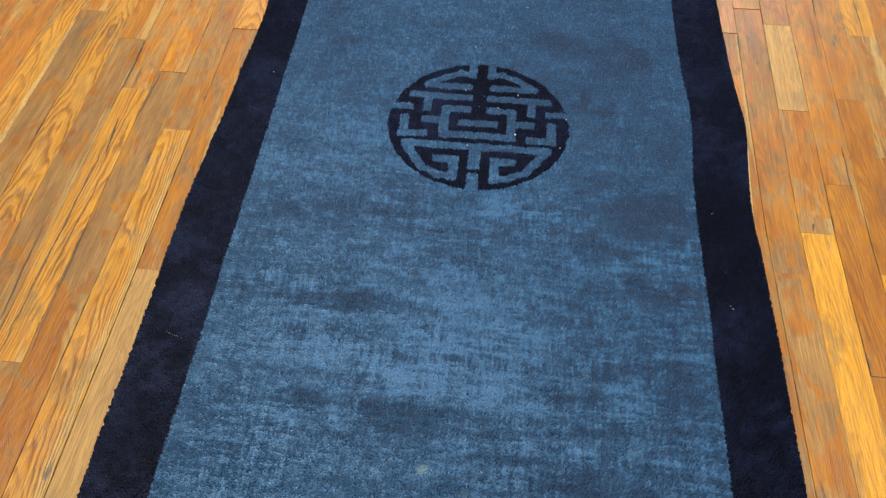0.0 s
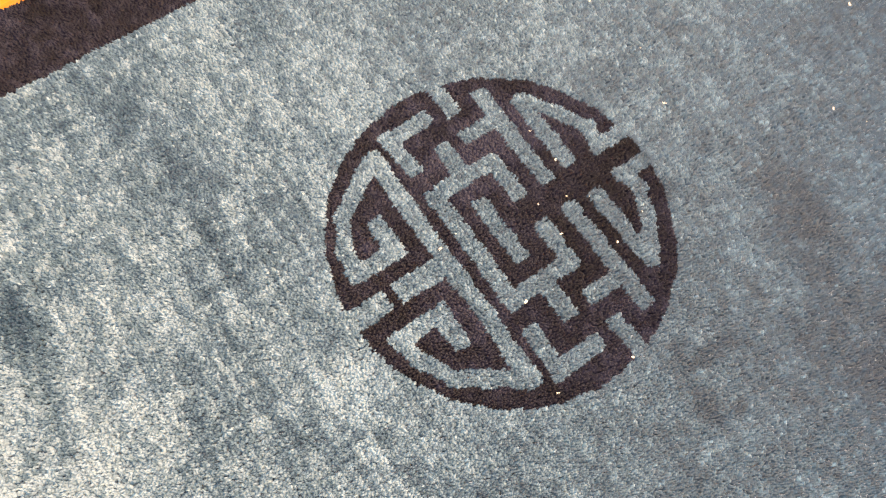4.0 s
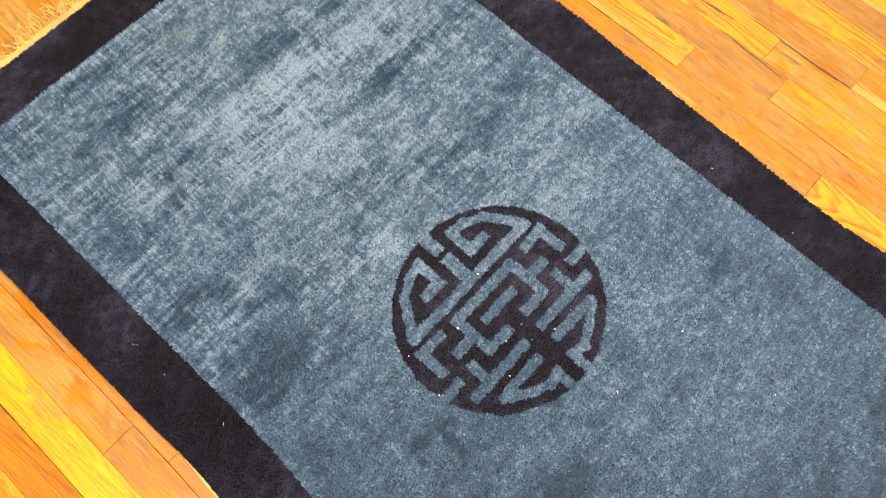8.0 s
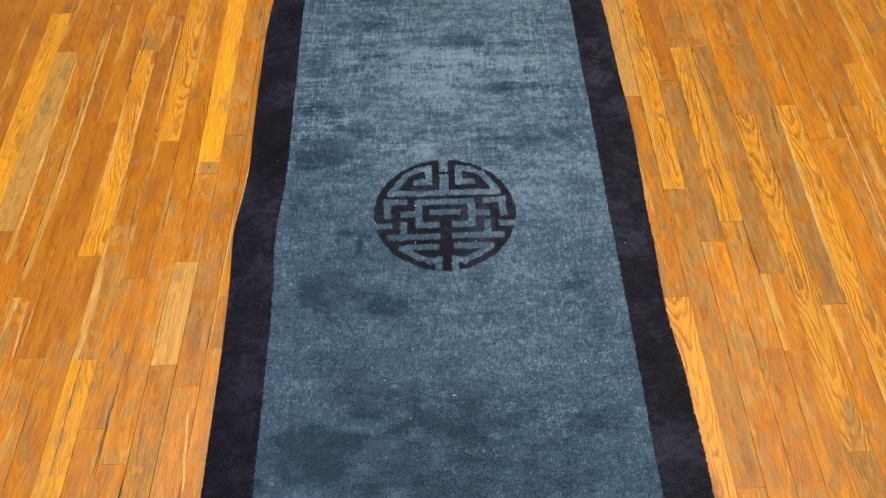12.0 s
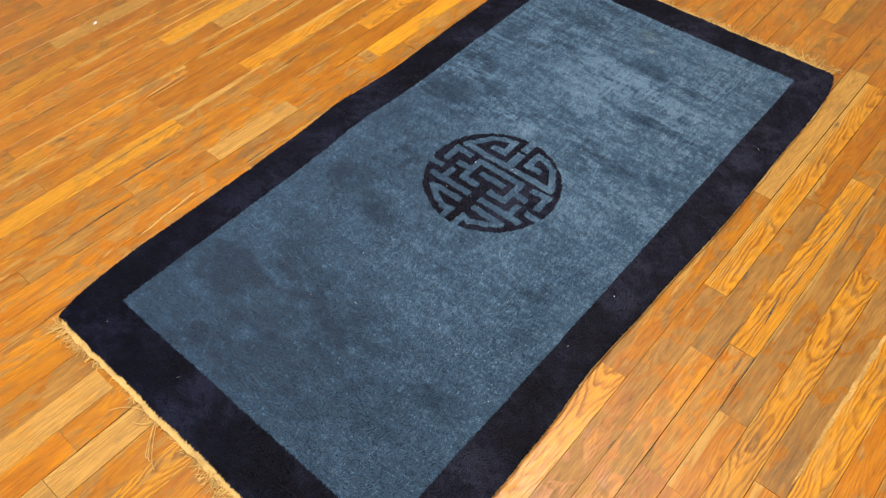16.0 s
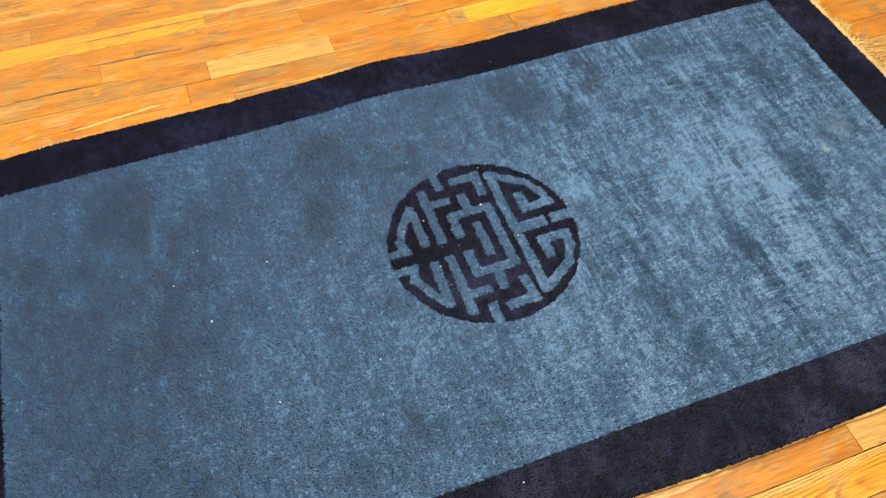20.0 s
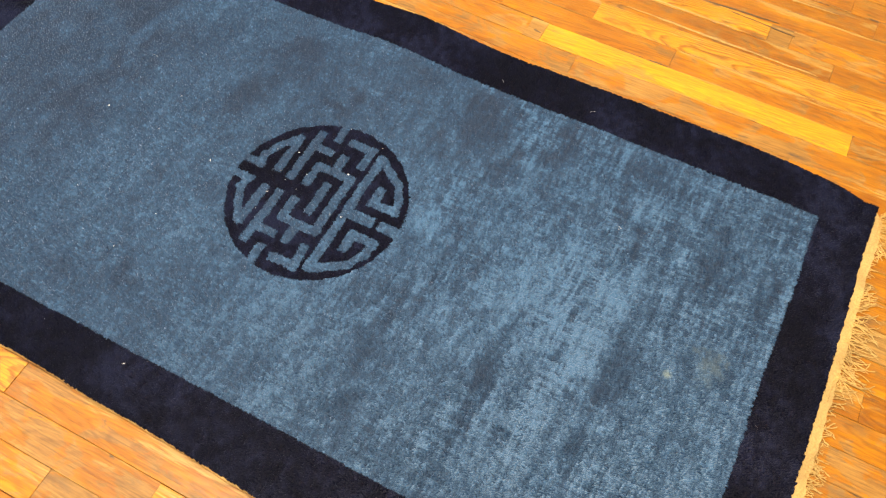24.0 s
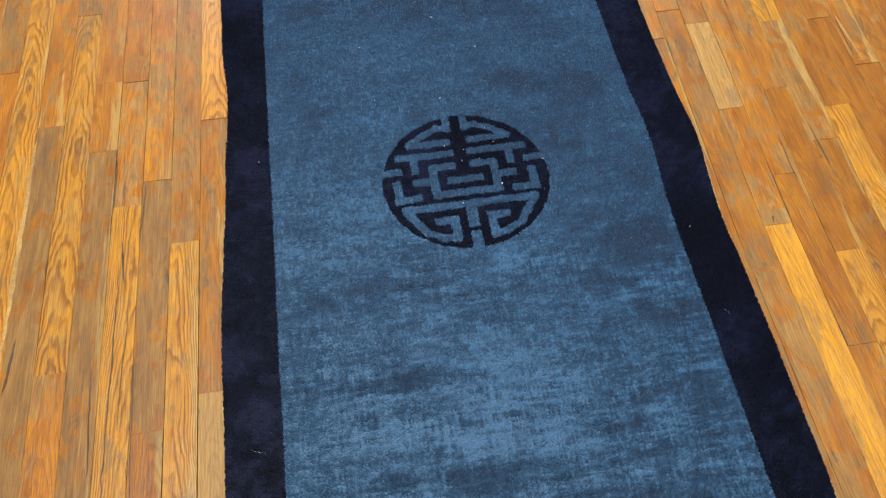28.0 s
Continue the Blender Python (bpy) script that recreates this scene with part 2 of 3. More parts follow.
# cut ends paler, flanks darker: the nap's light and shade, put into the colours
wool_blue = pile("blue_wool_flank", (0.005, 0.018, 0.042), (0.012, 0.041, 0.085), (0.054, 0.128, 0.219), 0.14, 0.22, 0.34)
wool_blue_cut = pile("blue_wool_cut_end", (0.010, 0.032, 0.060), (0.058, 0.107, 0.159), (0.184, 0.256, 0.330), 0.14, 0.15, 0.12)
wool_navy = pile("navy_wool_flank", (0.002, 0.0022, 0.006), (0.0038, 0.0042, 0.0118), (0.009, 0.011, 0.028), 0.2, 0.04, 0.02)
wool_navy_cut = pile("navy_wool_cut_end", (0.006, 0.0052, 0.0075), (0.0120, 0.0118, 0.0200), (0.030, 0.030, 0.048), 0.15, 0.10, 0.04)
cotton = plain("cream_cotton", (0.52, 0.33, 0.105), 0.85, 0.2, 300.0)
cotton_aged = plain("golden_aged_cotton", (0.54, 0.34, 0.10), 0.85, 0.25, 300.0)
backing = plain("dark_rug_backing", (0.016, 0.026, 0.045), 0.9, 0.3, 200.0)
subfloor = plain("dark_gap_dust", (0.05, 0.03, 0.018), 0.95, 0.3, 60.0)
paint = plain("off_white_wall_paint", (0.72, 0.70, 0.66), 0.8, 0.04, 6.0)
crack_dust = plain("crack_dust", (0.105, 0.068, 0.036), 0.95, 0.3, 120.0)
sliver = plain("raw_split_oak", (0.43, 0.245, 0.062), 0.8, 0.25, 160.0)
lint_white = plain("white_lint", (0.75, 0.72, 0.66), 0.9, 0.1, 300.0)


# ---- helpers ----
def mesh_from(name, verts, faces):
    me = bpy.data.meshes.new(name)
    me.from_pydata(verts, [], faces)
    return me


def part(name, data, material, parent, label="", kind=""):
    if isinstance(data, bmesh.types.BMesh):
        me = bpy.data.meshes.new(name)
        data.to_mesh(me)
        data.free()
        data = me
    if material and not data.materials:
        data.materials.append(material)
    ob = new(name, data)
    ob.parent = parent
    return tagged(ob, label, "", "", kind)


def box_bm(x0, x1, y0, y1, z0, z1):
    bm = bmesh.new()
    bmesh.ops.create_cube(bm, size=1.0, matrix=Matrix.Translation(((x0 + x1) / 2, (y0 + y1) / 2, (z0 + z1) / 2)) @ Matrix.Diagonal((x1 - x0, y1 - y0, z1 - z0, 1)))
    return bm


def value_noise(x, y, seed):
    """Smooth random values of 0 to 1 over a unit grid, for arrays."""
    xi, yi = np.floor(x).astype(np.int64), np.floor(y).astype(np.int64)
    fx, fy = x - xi, y - yi
    fx, fy = fx * fx * (3 - 2 * fx), fy * fy * (3 - 2 * fy)

    def h(a, b):
        v = np.sin(a * 127.1 + b * 311.7 + seed * 74.7) * 43758.5453
        return v - np.floor(v)
    top = h(xi, yi) * (1 - fx) + h(xi + 1, yi) * fx
    low = h(xi, yi + 1) * (1 - fx) + h(xi + 1, yi + 1) * fx
    return top * (1 - fy) + low * fy


def fractal(x, y, seed, octaves=4):
    total, amp, norm = 0.0, 1.0, 0.0
    for k in range(octaves):
        total, norm = total + amp * value_noise(x * 2 ** k, y * 2 ** k, seed + 13 * k), norm + amp
        amp *= 0.55
    return total / norm


# ---- room: walls, ceiling, sub-floor ----
X0, X1, Y0, Y1, TOP = -2.6, 3.0, -3.4, 3.2, 2.7


def setting(name, bm, material, label, category):
    return tagged(part(name, bm, material, None), label, category, "", "structure")


setting("wall_west", box_bm(X0 - 0.1, X0, Y0 - 0.1, Y1 + 0.1, -0.1, TOP), paint, "plain off-white painted room wall", "wall")
setting("wall_east", box_bm(X1, X1 + 0.1, Y0 - 0.1, Y1 + 0.1, -0.1, TOP), paint, "plain off-white painted room wall", "wall")
setting("wall_south", box_bm(X0, X1, Y0 - 0.1, Y0, -0.1, TOP), paint, "plain off-white painted room wall", "wall")
setting("wall_north", box_bm(X0, X1, Y1, Y1 + 0.1, -0.1, TOP), paint, "plain off-white painted room wall", "wall")
setting("ceiling", box_bm(X0 - 0.1, X1 + 0.1, Y0 - 0.1, Y1 + 0.1, TOP, TOP + 0.1), paint, "plain off-white painted ceiling", "ceiling")
floor = setting("floor", box_bm(X0, X1, Y0, Y1, -0.06, -0.018), subfloor, "old orange-varnished strip oak floor, worn through in patches", "floor")

# ---- rug ----
rug = tagged(new("rug"), "worn blue wool rug with navy border, round medallion and fringe", "rug")
PILE, FOOT = 0.0130, 0.0092


def wave(y, seed, amp):
    return amp * (fractal(np.asarray(y) * 9.0 + 50.0, np.zeros(np.shape(y)), seed, 3) - 0.5) * 2


def edge_x(y, side, outer):
    """The long edges bow out a little towards the middle; the east one has a bulge."""
    y = np.asarray(y, dtype=float)
    bow = 1 - np.clip(np.abs(y) / 0.885, 0, 1.0) ** (13 if outer else 22)
    x = (0.457 + 0.027 * bow) if outer else (0.375 + 0.012 * bow)
    if side > 0:
        x = x + (0.010 if outer else 0.009) * np.exp(-((y - 0.06) / 0.11) ** 2)
        x = x - (0.006 if outer else 0.002) * np.exp(-((y + 0.17) / 0.08) ** 2)
    elif outer:
        x = x - 0.013 * np.exp(-((y - 0.25) / 0.13) ** 2) - 0.006 * np.exp(-((y - 0.03) / 0.10) ** 2) + 0.003 * np.exp(-((y + 0.33) / 0.15) ** 2)
    return x + wave(y, 3 + side + 5 * outer, 0.0018)


def end_y(x, end, outer):
    """The short ends: the south one slants slightly."""
    x = np.asarray(x, dtype=float)
    y = (0.884 if outer else 0.780) if end > 0 else (0.899 if outer else 0.806) + 0.024 * x
    return y + wave(x, 21 + end + 5 * outer, 0.0025)


def inside(x, y, outer):
    return (x < edge_x(y, 1, outer)) & (x > -edge_x(y, -1, outer)) & (y < end_y(x, 1, outer)) & (y > -end_y(x, -1, outer))


def near_line(x, y, ax, ay, bx, by, half):
    """Distance test against a flat-ended band."""
    dx, dy = bx - ax, by - ay
    long = math.hypot(dx, dy)
    u = ((x - ax) * dx + (y - ay) * dy) / long
    v = ((x - ax) * dy - (y - ay) * dx) / long
    return (u > -half) & (u < long + half) & (np.abs(v) < half)


# light bands inside the dark disc, one half in millimetres (the other is its mirror): x, y, x, y, half width
BANDS = [
    (0, -61, 128, -61, 8.5), (127, -65, 92, -117, 8.0), (92, -117, 62, -133, 7.8), (62, -133, 36, -138, 7.8), (37, -137, 37, -94, 8.5), (37, -94, 66, -95, 8.0),
    (0, -106, 0, -70, 11.0), (0, -180, 0, -137, 11.0), (0, -2, 28, -2, 8.3), (0, -33, 62, -33, 8.0), (62, -33, 62, 34, 8.3), (62, 34, 22, 34, 8.0),
    (66, 2, 98, 2, 8.0), (137, 2, 137, -37, 8.5), (137, -37, 98, -35, 8.0), (133, 33, 180, 34, 8.3), (22, 67, 128, 67, 8.2), (98, 67, 98, 30, 8.0),
]
CROWN = [(24, 96, 100, 97, 7.8), (102, 99, 72, 120, 7.2), (72, 120, 40, 135, 7.2), (40, 135, 20, 131, 7.4), (18, 131, 18, 180, 8.0)]


def dark_motif(x, y):
    """True where the round medallion's navy strokes lie."""
    u, v = x * 1000 + 2.2 * (fractal(x * 60, y * 60, 5, 2) - 0.5) * 2, y * 1000 + 2.2 * (fractal(x * 60, y * 60, 9, 2) - 0.5) * 2
    dark = np.hypot(u - 1.4, (v + 0.9) * 1.03) < 168.0
    light = np.zeros(np.shape(x), dtype=bool)
    for ax, ay, bx, by, half in BANDS + CROWN:
        light |= near_line(np.abs(u), v, ax, ay, bx, by, half)
    return dark & ~light


# blotches of the field: x, y, reach across, reach along, how much darker (lighter: minus)
BLOTCHES = [
    (0.295, -0.180, 0.085, 0.055, 0.40), (0.20, -0.125, 0.06, 0.03, 0.20), (0.36, -0.05, 0.04, 0.03, 0.22), (-0.165, -0.408, 0.075, 0.022, 0.46), (-0.225, -0.226, 0.10, 0.040, 0.34), (-0.33, -0.24, 0.06, 0.035, 0.26),
    (0.132, 0.232, 0.065, 0.045, 0.36), (0.285, 0.207, 0.08, 0.045, 0.36), (0.273, 0.575, 0.110, 0.075, 0.38), (0.17, 0.47, 0.12, 0.05, 0.26), (0.07, 0.64, 0.26, 0.11, 0.26), (-0.038, 0.50, 0.14, 0.06, 0.30), (-0.29, 0.53, 0.06, 0.04, 0.34),
    (-0.07, -0.590, 0.085, 0.028, 0.42), (0.195, -0.68, 0.075, 0.045, 0.36), (0.295, -0.342, 0.055, 0.035, 0.34), (-0.20, -0.582, 0.05, 0.025, 0.30),
]
# the broad entry at (0.25, 0.14) darkens the whole north-east quarter
SMALLER = [
    (0.052, 0.149, 0.034, 0.030, 0.22), (-0.073, 0.182, 0.030, 0.024, 0.22), (-0.285, 0.203, 0.05, 0.035, 0.26), (-0.321, -0.077, 0.04, 0.03, 0.24), (-0.25, 0.075, 0.035, 0.03, 0.24), (0.225, -0.275, 0.055, 0.030, 0.36), (0.06, -0.257, 0.03, 0.02, 0.26),
    (0.20, 0.72, 0.03, 0.03, 0.24), (0.015, -0.745, 0.05, 0.02, 0.24), (0.33, -0.51, 0.04, 0.05, 0.20), (-0.33, 0.30, 0.03, 0.05, 0.20), (0.15, -0.78, 0.12, 0.02, 0.26), (0.25, 0.14, 0.22, 0.24, 0.15), (0.24, 0.73, 0.18, 0.06, 0.20),
]
FLECKS = [
    (0.262, -0.281, 0.014, 0.020, 0.40), (0.286, -0.300, 0.030, 0.010, 0.32), (0.165, -0.545, 0.020, 0.010, 0.42), (0.205, -0.537, 0.014, 0.012, 0.40), (-0.205, -0.425, 0.040, 0.006, 0.40), (-0.185, -0.400, 0.030, 0.005, 0.40), (0.068, 0.634, 0.014, 0.012, 0.40),
    (0.200, 0.083, 0.007, 0.026, 0.50), (0.184, 0.062, 0.020, 0.008, 0.36), (0.240, 0.050, 0.018, 0.010, 0.40), (0.252, 0.070, 0.010, 0.014, 0.36), (-0.234, -0.471, 0.010, 0.006, 0.40), (0.319, -0.151, 0.02, 0.02, 0.34),
]
PALES = [
    (0.301, 0.655, 0.035, 0.028, -0.34), (0.20, 0.665, 0.024, 0.018, -0.26), (0.116, 0.667, 0.034, 0.026, -0.34), (0.181, 0.604, 0.024, 0.018, -0.26), (0.034, 0.597, 0.026, 0.020, -0.28), (0.30, 0.74, 0.05, 0.02, -0.18),
    (0.05, -0.195, 0.06, 0.028, -0.34), (0.0, -0.42, 0.24, 0.13, -0.16), (0.02, -0.555, 0.16, 0.05, -0.20), (-0.245, -0.50, 0.10, 0.06, -0.20), (0.277, -0.545, 0.05, 0.04, -0.20), (-0.20, -0.06, 0.16, 0.10, -0.10), (0.168, -0.30, 0.04, 0.02, -0.16), (-0.10, 0.39, 0.14, 0.08, -0.10),
]


def field_tone(x, y):
    """Dye and wear of the field: a fine salt-and-pepper of tufts, faint weft streaks, clouds and blotches; rubbed
    threads in the south. Glints are painted on as paler tufts.
    """
    weft = fractal(x * 4.5, y * 62.0, 31, 4) - 0.5
    fine = fractal(x * 60.0, y * 230.0, 37, 2) - 0.5
    cloud = fractal(x * 5.5, y * 8.0, 41, 4) - 0.5
    mottle = fractal(x * 34.0, y * 44.0, 43, 3) - 0.5
    dashes_y = fractal(x * 330.0, y * 95.0, 49, 2) - 0.5
    dashes_x = fractal(x * 105.0, y * 330.0, 51, 2) - 0.5
    grit = fractal(x * 400.0, y * 400.0, 55, 1) - 0.5
    south = 0.5 - 0.5 * np.tanh((y + 0.12) * 6.0)
    # rubbed stretches where single warp and weft threads show
    rubbed = south * np.clip((fractal(x * 8.0 + 3.0, y * 10.0, 53, 3) - 0.40) * 4.0, 0, 1)
    sway = 0.006 * (fractal(x * 22.0, y * 22.0, 59, 2) - 0.5)
    warp_line = fractal((x + sway) * 300.0, y * 24.0, 45, 2) - 0.5
    weft_line = fractal(x * 20.0, (y + sway) * 260.0, 46, 2) - 0.5
    # bright glints, painted as scattered paler tufts
    glint = (fractal(x * 410.0, y * 380.0, 47, 1) > 0.92) * 0.46
    north = np.clip((y - 0.30) / 0.30, 0, 1)
    tone = 0.47 - 0.11 * north + 0.07 * south + (0.24 + 0.22 * south) * weft + (0.26 + 0.20 * south) * fine + 0.24 * cloud + (0.20 + 0.10 * south) * mottle + 0.46 * dashes_y + 0.46 * dashes_x + 0.34 * grit + glint
    tone = tone + rubbed * (0.72 * warp_line + 0.85 * weft_line)
    ragged = 2.0 * (fractal(x * 26, y * 46, 57, 4) - 0.5)
    for bx, by, rx, ry, amount in BLOTCHES + SMALLER + FLECKS + PALES:
        d = np.hypot((x - bx) / rx, (y - by) / ry) + ragged
        fall = np.clip((1.35 - d) / 1.35, 0, 1)
        tone = tone - 1.15 * amount * fall * fall * (3 - 2 * fall)
    return np.where(tone < 0.20, 0.20 + 0.75 * (tone - 0.20), tone)


def worn_spots(x, y):
    d = np.hypot((x - 0.018) / 0.036, (y + 0.728) / 0.028) + 2.2 * (fractal(x * 120, y * 120, 63, 2) - 0.5)
    speck = np.hypot(x + 0.029, y + 0.668) / 0.007
    return np.clip(1.0 - d, 0, 1) * 0.22 + np.clip(1.3 - speck, 0, 1) * 0.8


def tufts(name, sel, tone, worn, low, materials, label=""):
    """Cut wool tufts, each a short leaning stub with a ragged three-cornered tip, joined into one mesh."""
    x, y, lean_x, lean_y, low = gx[sel], gy[sel], tip_x[sel] - gx[sel], tip_y[sel] - gy[sel], low[sel]
    n = len(x)
    rng = np.random.default_rng(len(name))
    turn = rng.uniform(0, 2 * np.pi, n)
    lift = PILE + 0.0016 * (fractal(x * 14, y * 14, 71, 3) - 0.5) * 2 + rng.normal(0, 0.00028, n) - low
    co = np.empty((n, 6, 3))
    for k in range(3):
        a = turn + k * 2 * np.pi / 3
        co[:, k] = np.stack([x + 0.0019 * np.cos(a), y + 0.0019 * np.sin(a), np.full(n, FOOT)], 1)
        size = 0.0022 * rng.uniform(0.8, 1.25, n)
        co[:, k + 3] = np.stack([x + lean_x + 0.85 * size * np.cos(a), y + lean_y + 1.25 * size * np.sin(a), lift - size * (1.50 * np.sin(a) + 1.00 * np.cos(a)) + rng.normal(0, 0.00012, n)], 1)
    tris = np.array([(0, 1, 4), (0, 4, 3), (1, 2, 5), (1, 5, 4), (2, 0, 3), (2, 3, 5), (3, 4, 5)])
    idx = (np.arange(n)[:, None, None] * 6 + tris[None]).reshape(-1)
    me = bpy.data.meshes.new(name)
    me.vertices.add(6 * n)
    me.vertices.foreach_set("co", co.reshape(-1))
    me.loops.add(len(idx))
    me.loops.foreach_set("vertex_index", idx.astype(np.int32))
    me.polygons.add(len(idx) // 3)
    me.polygons.foreach_set("loop_start", np.arange(0, len(idx), 3, dtype=np.int32))
    me.update(calc_edges=True)
    me.polygons.foreach_set("use_smooth", np.ones(len(idx) // 3, dtype=bool))
    for key, values in (("tone", tone), ("worn", worn)):
        me.attributes.new(key, "FLOAT", "POINT").data.foreach_set("value", np.repeat(values, 6).astype(np.float32))
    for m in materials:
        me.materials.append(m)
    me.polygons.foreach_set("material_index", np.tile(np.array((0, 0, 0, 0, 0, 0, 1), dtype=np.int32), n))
    return part(name, me, None, rug, label)


STEP = 0.0022
gx, gy = np.meshgrid(np.arange(-0.52, 0.52, STEP), np.arange(-0.93, 0.90, STEP * 0.92))
gx[1::2] += STEP / 2
rng = np.random.default_rng(4)
gx, gy = (gx + rng.normal(0, 0.0006, gx.shape)).ravel(), (gy + rng.normal(0, 0.0006, gy.shape)).ravel()
fuzz = rng.normal(0, 0.0005, gx.shape)
keep = inside(gx + fuzz, gy + fuzz, True)
gx, gy = gx[keep], gy[keep]
# a tuft's colour is set by where its leaning tip lies; neighbours lean together in locks
lock_x = fractal(gx * 55, gy * 80, 75, 2) - 0.5
lock_y = fractal(gx * 40, gy * 95, 77, 2) - 0.5
tip_x = gx + 0.0016 + rng.normal(0, 0.0007, len(gx)) + 0.0018 * lock_x + 0.0016 * (fractal(gx * 12, gy * 12, 79, 2) - 0.5)
tip_y = gy + 0.0038 + rng.normal(0, 0.0008, len(gx)) + 0.0034 * lock_y
tip_x = np.clip(tip_x, -edge_x(gy, -1, True), edge_x(gy, 1, True))
is_field = inside(tip_x, tip_y, False)
is_motif = is_field & (np.hypot(tip_x, tip_y) < 0.18) & dark_motif(tip_x, tip_y)
# the pile is clipped a little lower where two colours meet, and sinks between the locks
edge_low = 0.0013 * np.clip(0.42 - fractal(gx * 75, gy * 150, 81, 2), 0, 1) * 2
near = np.hypot(tip_x, tip_y) < 0.19
for ox, oy in ((0.0035, 0), (-0.0035, 0), (0, 0.0035), (0, -0.0035)):
    edge_low[near] += 0.0006 * (dark_motif(tip_x[near] + ox, tip_y[near] + oy) != is_motif[near])
    edge_low += 0.0003 * (inside(tip_x + ox, tip_y + oy, False) != is_field)
    edge_low += 0.0010 * ~inside(gx + 2 * ox, gy + 2 * oy, True)
sel = is_field & ~is_motif
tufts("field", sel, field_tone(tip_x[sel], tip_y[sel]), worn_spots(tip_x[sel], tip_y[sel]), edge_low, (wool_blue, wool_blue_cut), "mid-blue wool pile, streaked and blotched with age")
nav = 0.5 + 1.7 * (fractal(gx * 12, gy * 12, 83, 4) - 0.5) + 0.9 * (fractal(gx * 90, gy * 110, 85, 2) - 0.5)
sel = ~is_field
tufts("border", sel, nav[sel], 0 * nav[sel], edge_low, (wool_navy, wool_navy_cut), "plain navy wool border")
sel = is_motif
tufts("medallion", sel, nav[sel], 0 * nav[sel], edge_low + 0.0004, (wool_navy, wool_navy_cut), "round navy fretwork medallion")

# woven backing under the pile
ys = np.linspace(-0.885, 0.875, 120)
bm = bmesh.new()
rows = []
for y in ys:
    xe, xw = float(edge_x(y, 1, True)) - 0.003, -float(edge_x(y, -1, True)) + 0.003
    rows.append([(bm.verts.new((x, y + 0.024 * x * (y < -0.8) * -1, z))) for x, z in ((xw, 0.0015), (xw, FOOT + 0.0008), (xe, FOOT + 0.0008), (xe, 0.0015))])
for a, b in zip(rows, rows[1:]):
    for k in range(4):
        bm.faces.new((a[k], a[(k + 1) % 4], b[(k + 1) % 4], b[k]))
bm.faces.new(rows[0])
bm.faces.new(rows[-1][::-1])
bmesh.ops.recalc_face_normals(bm, faces=bm.faces)
part("backing", bm, backing, rug, "dark woven cotton backing")


def tube(bm, points, radius, sides=5):
    rings = []
    for i, p in enumerate(points):
        ahead = (Vector(points[min(i + 1, len(points) - 1)]) - Vector(points[max(i - 1, 0)])).normalized()
        side = ahead.cross(Vector((0, 0, 1))).normalized()
        up = side.cross(ahead)
        rings.append([bm.verts.new(Vector(p) + radius * (math.cos(a) * side + math.sin(a) * up)) for a in (2 * math.pi * k / sides for k in range(sides))])
    for a, b in zip(rings, rings[1:]):
        for k in range(sides):
            bm.faces.new((a[k], a[(k + 1) % sides], b[(k + 1) % sides], b[k]))
    bm.faces.new(rings[0][::-1])
    bm.faces.new(rings[-1])


for side in (1, -1):
    bm = bmesh.new()
    pts = []
    for y in np.linspace(-0.88, 0.87, 160):
        peek = 0.0035 * max(0.0, float(fractal(y * 7 + 3, 0.0, 91 + side, 2)) - 0.52) * 4
        if side > 0:
            peek += 0.004 * math.exp(-((y + 0.02) / 0.05) ** 2)
        pts.append((side * (float(edge_x(y, side, True)) + peek - 0.0015), y, 0.0035))
    tube(bm, pts, 0.0028, 6)
    part("selvedge", bm, cotton, rug, "cream overcast side cord, mostly hidden by the pile")

